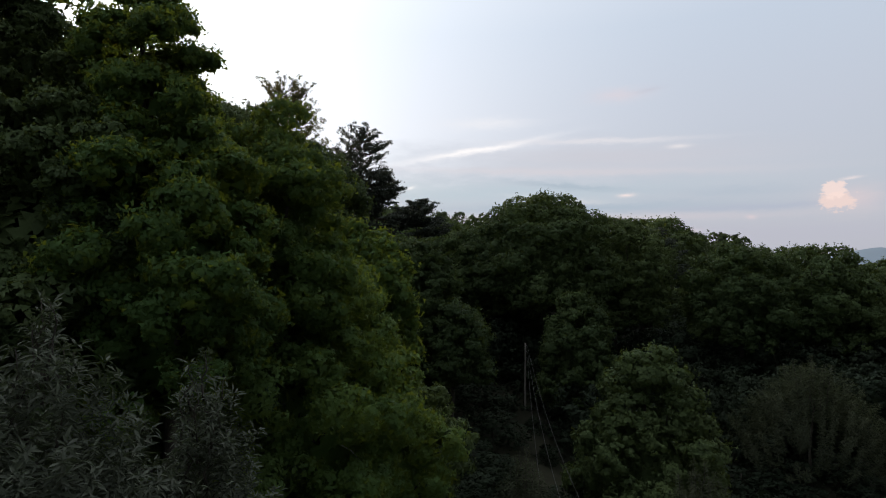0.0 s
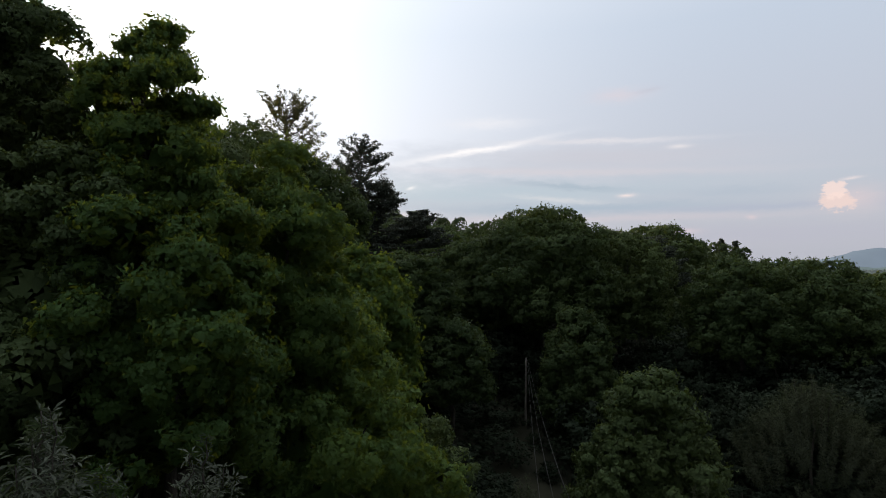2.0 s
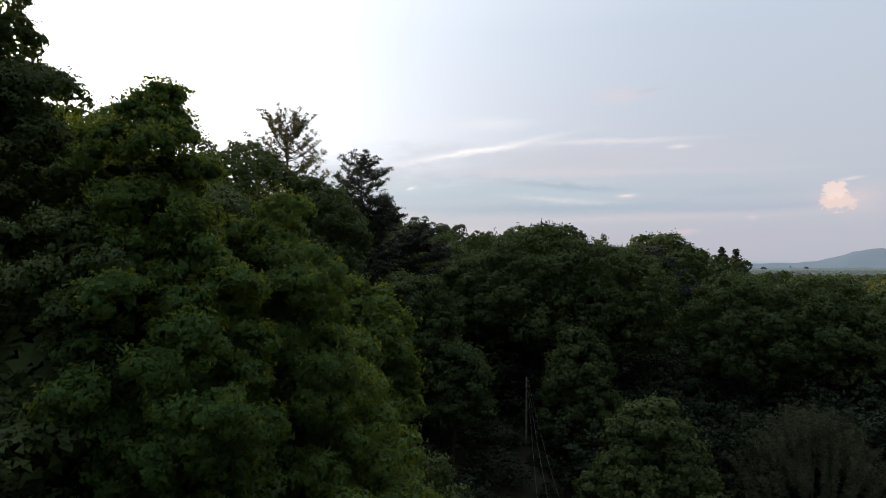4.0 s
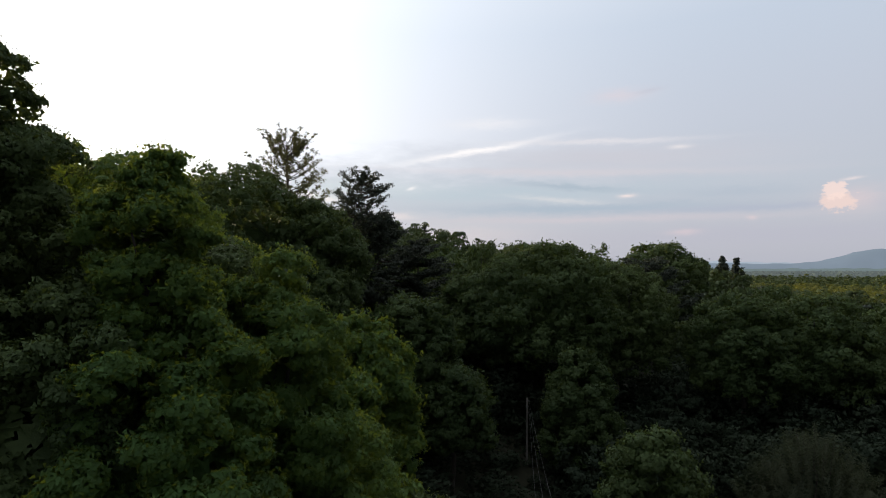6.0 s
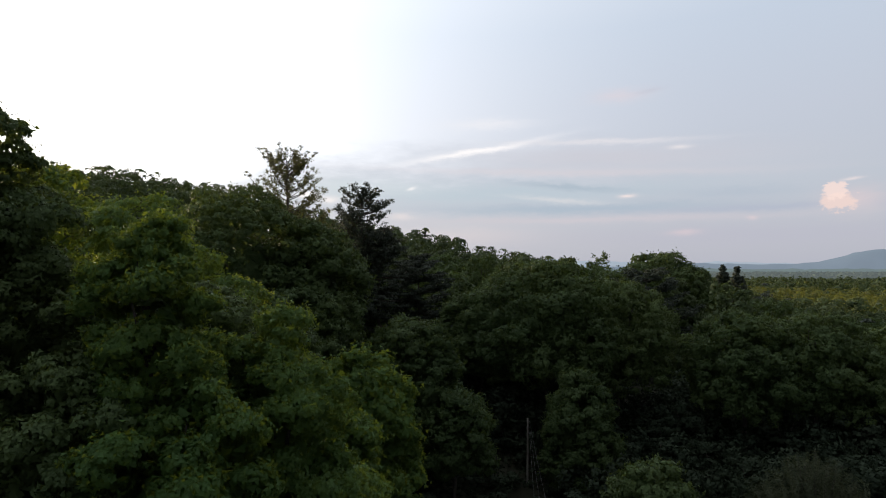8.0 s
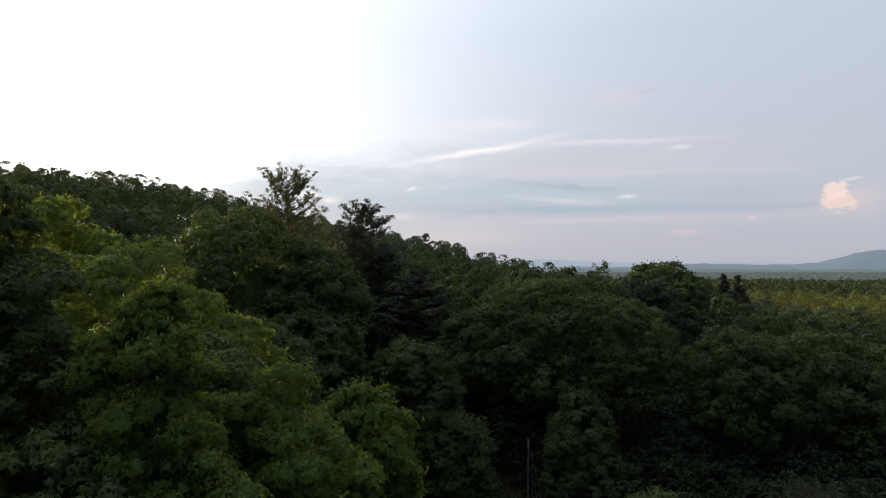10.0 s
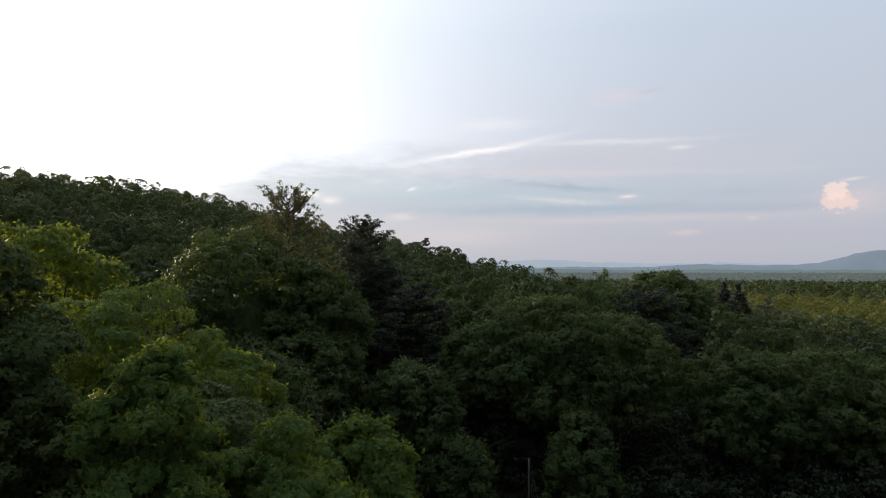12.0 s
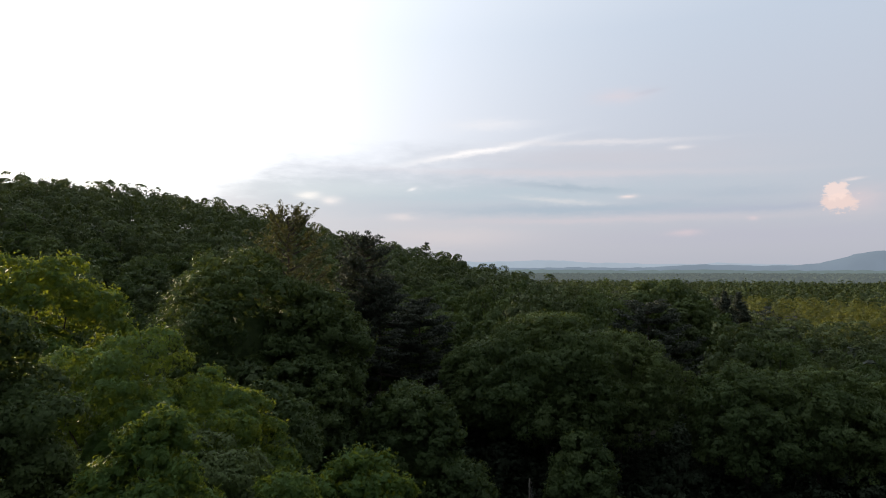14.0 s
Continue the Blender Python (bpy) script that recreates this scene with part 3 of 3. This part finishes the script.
broadleaf("oak_tree", 12.2, 37.4, 9.4, 4.3, 33, "low domed oak standing in the shaded valley", pointed=0.5, **dict(middle, clear=-0.2))
broadleaf("oak_tree", 11.8, 54.6, 12.2, 3.2, 34, "low domed oak standing in the shaded valley", pointed=0.3, **dict(middle, clear=-0.1))
LAYERED = "dark pine with long flat branches in layers"
conifer("white_pine", -15.0, 58.5, 31.2, 5.2, 41, "tall thin pine with open yellowish crown above the oaks", mat=DRY_NEEDLE, fill=1.1, rise=0.5, shape=0.34, step=0.75, flat_top=0.55, tuft=0.24, tufts=20, plate=0.36, thin=0.7, start=0.5, bare=0.42, crowd=(4, 7), steady=0.7)
conifer("white_pine", -9.4, 70.0, 29.8, 4.7, 42, "dark pine with a rounded tufted top", shape=0.3, fill=1.1, flat_top=0.7, step=0.65, rise=0.22, tuft=0.26, tufts=24, plate=0.5, thin=0.5, start=0.55, bare=0.4, crowd=(4, 8), steady=0.75)
conifer("white_pine", -7.6, 71.0, 25.2, 9.0, 43, LAYERED, shape=0.5, fill=1.5, flat_top=0.4, step=1.8, rise=0.08, tufts=56, plate=0.9, thin=0.12, bias=0.0, bare=0.3, crowd=(6, 10), steady=0.7)
conifer("white_pine", -3.2, 76.0, 22.4, 7.8, 49, LAYERED, shape=0.5, fill=1.4, flat_top=0.5, step=1.8, rise=0.02, tufts=56, plate=0.9, thin=0.12, crowd=(6, 10), steady=0.7)
conifer("white_pine", 34.4, 105.0, 21.0, 11.0, 39, LAYERED, shape=0.5, fill=1.0, flat_top=0.55, step=1.9, rise=0.03, tuft=0.45, tufts=34, plate=1.1, thin=0.12, crowd=(6, 10), steady=0.7)
broadleaf("oak_tree", 41.6, 121.0, 23.9, 7.8, 44, "broad dark oak with a flat dome on the skyline", leaf=0.42, leaves=15000, clear=0.3, puffs=16, lobes=56, open_share=0.1)
broadleaf("oak_tree", 48.4, 122.0, 22.6, 5.6, 36, OAK, leaf=0.36, leaves=14000, clear=0.1, puffs=14)
for x, y, top, seed in ((58.2, 129.0, 21.9, 45), (62.6, 132.0, 21.4, 46)):
    conifer("spruce_tree", x, y, top, 7.0, seed, "narrow dark spruce on the skyline", tuft=0.5, shape=1.0, step=0.6, rise=-0.12, start=0.15, tufts=14, plate=0.7, thin=0.4, crowd=(5, 8), steady=0.75)
conifer("ridge_pine", -7.6, 250.0, 37.2, 4.0, 48, "lone pine standing above the wooded ridge", tuft=0.8, step=1.9, tufts=10, shape=0.4, rise=0.3, plate=0.8, start=0.35)
broadleaf("bare_tree", 32.4, 129.0, 24.2, 3.6, 47, "half-dead tree with thin leaves and bare grey limbs", leaf=0.35, leaves=1500, lobes=26, puffs=5, clear=0.35, limbs=20, bark=BARE_WOOD, open_share=0.55, twigs=0.1)


# ---- shoots: willow and sumac ----
def shoot_bush(name, x, y, top, radius, seed, label, category, stems, leaf, width, count, gap, mat, clear=0.3, outer=0.75, reach=(1.6, 3.2)):
    """A bush of upright shoots, each ringed with narrow leaves up to its tip."""
    rng = np.random.default_rng(seed)
    z = ground_at(x, y)
    height = top - z
    root = new(name)
    root.location = (x, y, z)
    pieces = []
    part("trunk", mesh_of("trunk", *tube(bent_line(rng, (0, 0, -0.4), (0, 0, height * 0.75), 6, 0.1), np.linspace(0.04 + height * 0.01, 0.03, 6), 7), BARK, True), root)
    for i in range(stems):
        r = math.sqrt((i + 0.5) / stems)
        a = i * 2.39996 + rng.uniform(0, 0.5)
        tip = np.array([r * radius * math.cos(a), r * radius * math.sin(a), height * (1 - (1 - clear) * outer * r ** 1.8 * rng.uniform(0.7, 1.2)) - rng.uniform(0, 0.16) * height * (i > 0)])
        foot = np.array([tip[0] * 0.75, tip[1] * 0.75, max(height * clear * 0.6, tip[2] - rng.uniform(*reach))])
        line = bent_line(rng, foot, tip, 6, 0.04)
        if i < 24:
            part("shoot", mesh_of("shoot", *tube(line, np.linspace(0.022, 0.006, 6), 5), BARK, True), root)
        n = max(4, int(np.linalg.norm(tip - foot) / gap))
        s = np.linspace(0.15, 1, n)
        p = np.stack([np.interp(s, np.linspace(0, 1, 6), line[:, k]) for k in range(3)], 1)
        axis = unit(np.tile(tip - foot, (n, 1)) + rng.normal(0, 0.25, (n, 3)))
        pieces.append(rosettes(rng, p, axis, count, leaf, width, 0.75))
    part("foliage", mesh_of("foliage", *joined(pieces), mat), root)
    return tagged(root, label, category)


WILLOW = "bushy willow with upright grey-green shoots"
shoot_bush("willow_bush", 26.5, 45.0, 7.7, 5.4, 61, WILLOW, "bush", 260, 0.30, 0.05, 7, 0.16, WILLOW_LEAF, 0.25)
shoot_bush("willow_bush", 12.8, 31.0, 4.6, 2.6, 62, WILLOW, "bush", 90, 0.22, 0.05, 7, 0.16, WILLOW_LEAF, 0.25)
shoot_bush("willow_bush", 4.0, 31.0, 5.2, 1.8, 63, WILLOW, "bush", 60, 0.22, 0.05, 7, 0.16, WILLOW_LEAF, 0.25)
SUMAC = "young sumac with rings of narrow grey-green leaves"
shoot_bush("sumac_sapling", -4.9, 7.4, 13.65, 2.2, 64, SUMAC, "sapling", 430, 0.165, 0.040, 9, 0.11, SUMAC_LEAF, 0.5, 0.8, (0.5, 1.0))
shoot_bush("sumac_sapling", -3.75, 9.6, 12.75, 1.6, 65, SUMAC, "sapling", 280, 0.165, 0.040, 9, 0.11, SUMAC_LEAF, 0.45, 0.9, (0.5, 1.0))


# ---- the woods between and behind: many alike trees ----
NAMED = [(o.location.x, o.location.y) for o in scene.objects if o.parent is None and o.type == "EMPTY"]


def woods():
    """Jittered places over the valley and the hill; the nearer ones are trees of their own, the rest one mass."""
    rng = np.random.default_rng(5)
    woodland, young = [], []
    for k in range(6):
        woodland.append(broadleaf("woodland_tree", 0, 0, 15.0 + ground_at(0, 0), (4.3, 3.7, 4.8, 4.0, 4.4, 3.6)[k], 80 + k, "leafy woodland tree among others on the wooded slope",
                                  leaf=0.44, leaves=3600, lobes=30, puffs=12, twigs=0.03, clear=0.08, limbs=2, mat=WOODS_LEAF if k % 2 else OAK_LEAF,
                                  group="woodland trees on the slope", pointed=0.25 * (k % 3), sides=5))
    # valley-bottom trees wear leaves coloured dark to stand for the shade there
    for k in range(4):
        young.append(broadleaf("young_tree", 0, 0, 8.0 + ground_at(0, 0), (3.6, 3.2, 3.9, 3.4)[k], 90 + k, "low bushy tree, the valley bottom's shade put into its dark leaves",
                               leaf=0.34, leaves=1700, lobes=22, puffs=9, clear=-0.3, limbs=2, mat=SHADE_DARK_LEAF, group="young trees in the valley", pointed=0.2 * (k % 3), sides=5))
    places, low = [], []
    for gy in np.arange(24, 150, 7.2):
        for gx in np.arange(-130, 100, 7.2):
            x, y = gx + rng.uniform(-2.6, 2.6), gy + rng.uniform(-2.6, 2.6)
            if abs(x) > 0.80 * y + 14 or min((x - a) ** 2 + (y - b) ** 2 for a, b in NAMED) < 3.6 ** 2:
                continue
            if not (y < 74 and x > -12 - (y - 30) * 0.1):
                places.append((x, y))
    for gy in np.arange(33, 76, 4.0):
        for gx in np.arange(-16, 62, 4.0):
            x, y = gx + rng.uniform(-1.7, 1.7), gy + rng.uniform(-1.7, 1.7)
            if abs(x) < 0.80 * y + 6 and min((x - a) ** 2 + (y - b) ** 2 for a, b in NAMED) > 1.5 ** 2:
                low.append((x, y))
    # unseen trees left of the view, added to block the low sun
    for gy in np.arange(9, 24, 5.5):
        for gx in np.arange(-34, -13, 5.5):
            places.append((gx + rng.uniform(-1.5, 1.5), gy + rng.uniform(-1.5, 1.5)))
    upper = []
    for gy in np.arange(136, 330, 6.6):
        for gx in np.arange(-205, 100, 6.6):
            x, y = gx + rng.uniform(-2.2, 2.2), gy + rng.uniform(-2.2, 2.2)
            if abs(x) < 0.80 * y + 14:
                upper.append((x, y))
    places.sort(key=lambda p: p[1] + 0.25 * abs(p[0]))

    def plant(kinds, x, y, size, used, wide=1.0):
        k = int(rng.integers(0, len(kinds)))
        m = pose(x, y, ground_at(x, y) - 0.1, 0, 0, rng.uniform(0, 360))
        if k in used:
            thing = copy_thing(kinds[k], m)
        else:
            used.add(k)
            thing = kinds[k]
            thing.matrix_basis = m
        thing.scale = (size * wide * rng.uniform(0.9, 1.15), size * wide * rng.uniform(0.9, 1.15), size)

    used = set()
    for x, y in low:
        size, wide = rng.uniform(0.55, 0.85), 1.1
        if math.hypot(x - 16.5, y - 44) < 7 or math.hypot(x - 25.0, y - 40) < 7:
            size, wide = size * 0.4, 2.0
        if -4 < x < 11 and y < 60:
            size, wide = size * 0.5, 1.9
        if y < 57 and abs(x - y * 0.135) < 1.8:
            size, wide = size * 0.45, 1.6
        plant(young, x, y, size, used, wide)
    used = set()
    for x, y in places[:250]:
        size, wide = rng.uniform(0.72, 0.98), 1.0
        if 6 < x < 66 and 72 < y < 160:
            # taller trees on the shoulder between the valley and the plain
            size = (np.interp(x - (y - 110) * 0.25, (8, 20, 30, 45, 60), (24.6, 23.4, 22.4, 20.6, 15.0)) * rng.uniform(0.86, 1.0) - ground_at(x, y)) / 15.0
            wide = 0.82
        if 68 < y < 103 and 0.25 < x / y < 0.46:
            # low trees in front of the layered pine
            size = (13.0 * rng.uniform(0.8, 1.0) - ground_at(x, y)) / 15.0
        plant(woodland, x, y, size, used, wide)
    mass("hillside_woods", places[250:] + upper, rng, 13.8, 3.9, 460, 0.56, 0.53, "dense leafy woods covering the hillside")


def mass(name, places, rng, height, radius, leaves, leaf, width, label, spruce=0.0, mat=None):
    """Crowns too many to count, as one mass of leaf sprays over domes and tiered cones."""
    xy = np.asarray(places)
    n = len(xy)
    base = ground_z(xy[:, 0], xy[:, 1])
    tall = height * rng.uniform(0.62, 1.18, n)
    wide = radius * rng.uniform(0.75, 1.2, n)
    cone = rng.uniform(0, 1, n) < spruce
    tall = np.where(cone, tall * rng.uniform(0.9, 1.3, n), tall)
    # round crowns: leaves on the skin of a few lumps
    count = 8
    lumps = unit(rng.normal(size=(n, count, 3)) + np.array([0, 0, 0.05]))
    shape = np.stack([wide, wide, tall * 0.44], 1)[:, None, :]
    hearts = lumps * shape * 0.6
    of = rng.integers(0, count, (n, leaves))
    rows = np.arange(n)[:, None]
    d = unit(rng.normal(size=(n, leaves, 3)) + lumps[rows, of] * 0.9 + np.array([0, 0, 0.4]))
    p = hearts[rows, of] + d * (wide * 0.42)[:, None, None] * rng.uniform(0.9, 1.06, (n, leaves, 1))
    p[..., 2] += (tall * 0.58)[:, None]
    # cones: tiers of boughs
    tier = (np.floor(rng.uniform(0, 1, (n, leaves)) ** 1.25 * 7) + 0.6) / 7.6
    ring = np.sqrt(rng.uniform(0.05, 1, (n, leaves))) * (1.04 - tier) * wide[:, None] * 0.85
    turn = rng.uniform(0, 2 * np.pi, (n, leaves))
    c = np.stack([ring * np.cos(turn), ring * np.sin(turn), tier * tall[:, None] - ring * 0.15], -1)
    e = np.stack([np.cos(turn) * 0.6, np.sin(turn) * 0.6, np.ones_like(turn)], -1)
    p = np.where(cone[:, None, None], c, p)
    d = np.where(cone[:, None, None], e, d)
    p[..., 2] += base[:, None]
    p[..., :2] += xy[:, None, :]
    verts, tris, normals = shingles(rng, p.reshape(-1, 3), d.reshape(-1, 3), leaf, width, 0.35)
    tagged(new(name, mesh_of(name, verts, tris, mat or WOODS_LEAF, True, normals)), label, "woods", kind="stuff")


woods()


def plain_woods():
    """The flat valley woods out to the foothills, coarser with distance."""
    rng = np.random.default_rng(9)

    def ring(a, b, gap, low, high):
        n = int((b * b - a * a) * math.radians(high - low) / 2 / gap / gap)
        r = np.sqrt(rng.uniform(a * a, b * b, n))
        az = np.radians(rng.uniform(low, high, n))
        return np.stack([r * np.sin(az), r * np.cos(az)], 1)

    first = ring(75, 420, 9.4, 2, 52)
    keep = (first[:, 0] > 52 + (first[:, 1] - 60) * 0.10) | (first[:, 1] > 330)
    # the hill's shadow edge: trees on its near side get darker needles instead
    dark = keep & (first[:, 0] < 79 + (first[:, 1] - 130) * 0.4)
    mass("shaded_woods", first[dark], rng, 13.0, 4.2, 340, 0.72, 0.5, "mixed conifer woods, the hill's shadow put into dark needles", 0.5, PINE_NEEDLE)
    # beyond the edge the evening sun is put in by the yellower leaf
    mass("valley_woods", first[keep & ~dark], rng, 13.5, 4.0, 340, 0.72, 0.5, "mixed woods on the valley floor, low evening sun put into yellow-green leaves", 0.5, SUN_YELLOW_LEAF)
    second = ring(420, 1100, 14.0, -2, 42)
    mass("distant_woods", second, rng, 13.0, 5.6, 90, 1.9, 1.5, "distant mixed woods on the plain", 0.3)
    # out of view: added to keep low light from behind off the trees
    back = ring(26, 130, 7.5, 75, 285)
    mass("woods_behind", back, rng, 14.0, 4.0, 120, 1.3, 1.1, "unseen woods behind the camera, added to block low sky light")
    # haze over these woods is part of their glowing colour
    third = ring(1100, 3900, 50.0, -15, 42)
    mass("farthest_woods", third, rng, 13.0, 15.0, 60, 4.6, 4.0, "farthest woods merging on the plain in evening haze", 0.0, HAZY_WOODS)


plain_woods()


# ---- power line ----
def power_pole(x, y, top, seed, label, arm=False):
    rng = np.random.default_rng(seed)
    z = ground_at(x, y)
    root = new("utility_pole")
    root.location = (x, y, z)
    part("pole", mesh_of("pole", *tube(bent_line(rng, (0, 0, -0.8), (0.05, 0, top - z), 8, 0.01), np.linspace(0.11, 0.07, 8), 12), POLE_WOOD, True), root)
    if arm:
        beam = part("crossarm", mesh_of("crossarm", *tube([(-1.75, -0.14, top - z - 0.35), (1.75, -0.14, top - z - 0.35)], [0.07, 0.07], 4), POLE_WOOD), root)
    for spot in ((-1.6, -0.14, top - z - 0.2), (0, -0.14, top - z - 0.2), (1.6, -0.14, top - z - 0.2)) if arm else ((0.15, -0.12, top - z - h) for h in (0.25, 0.75, 1.3)):
        up = np.array([0, 0, 1.0]) if arm else np.array([0.6, -0.3, 0.1])
        part("insulator", mesh_of("insulator", *tube([spot - up * 0.09, np.array(spot), spot + up * 0.05], [0.035, 0.05, 0.03], 8), WIRE, True), beam if arm else root, "small grey ceramic insulator")
    return tagged(root, label, "utility pole")


power_pole(7.4, 56.0, 7.4, 1, "weathered grey wooden utility pole among trees")
power_pole(4.2, 9.0, 5.2, 1, "weathered wooden utility pole with a crossarm", True)
for k, h in enumerate((0.25, 0.75, 1.3)):
    t = np.linspace(0, 1, 30)[:, None]
    a, b = np.array([7.6, 55.86, 7.4 - h]), np.array([5.8 - 1.6 * k, 8.86, 5.0])
    line = a + (b - a) * t
    line[:, 2] -= 4 * 3.1 * (t * (1 - t))[:, 0]
    tagged(new("power_cable", mesh_of("power_cable", *tube(line, np.full(30, 0.011), 5), WIRE, True)), "thin grey cable hanging between wooden poles", "cable", "cables of the power line")
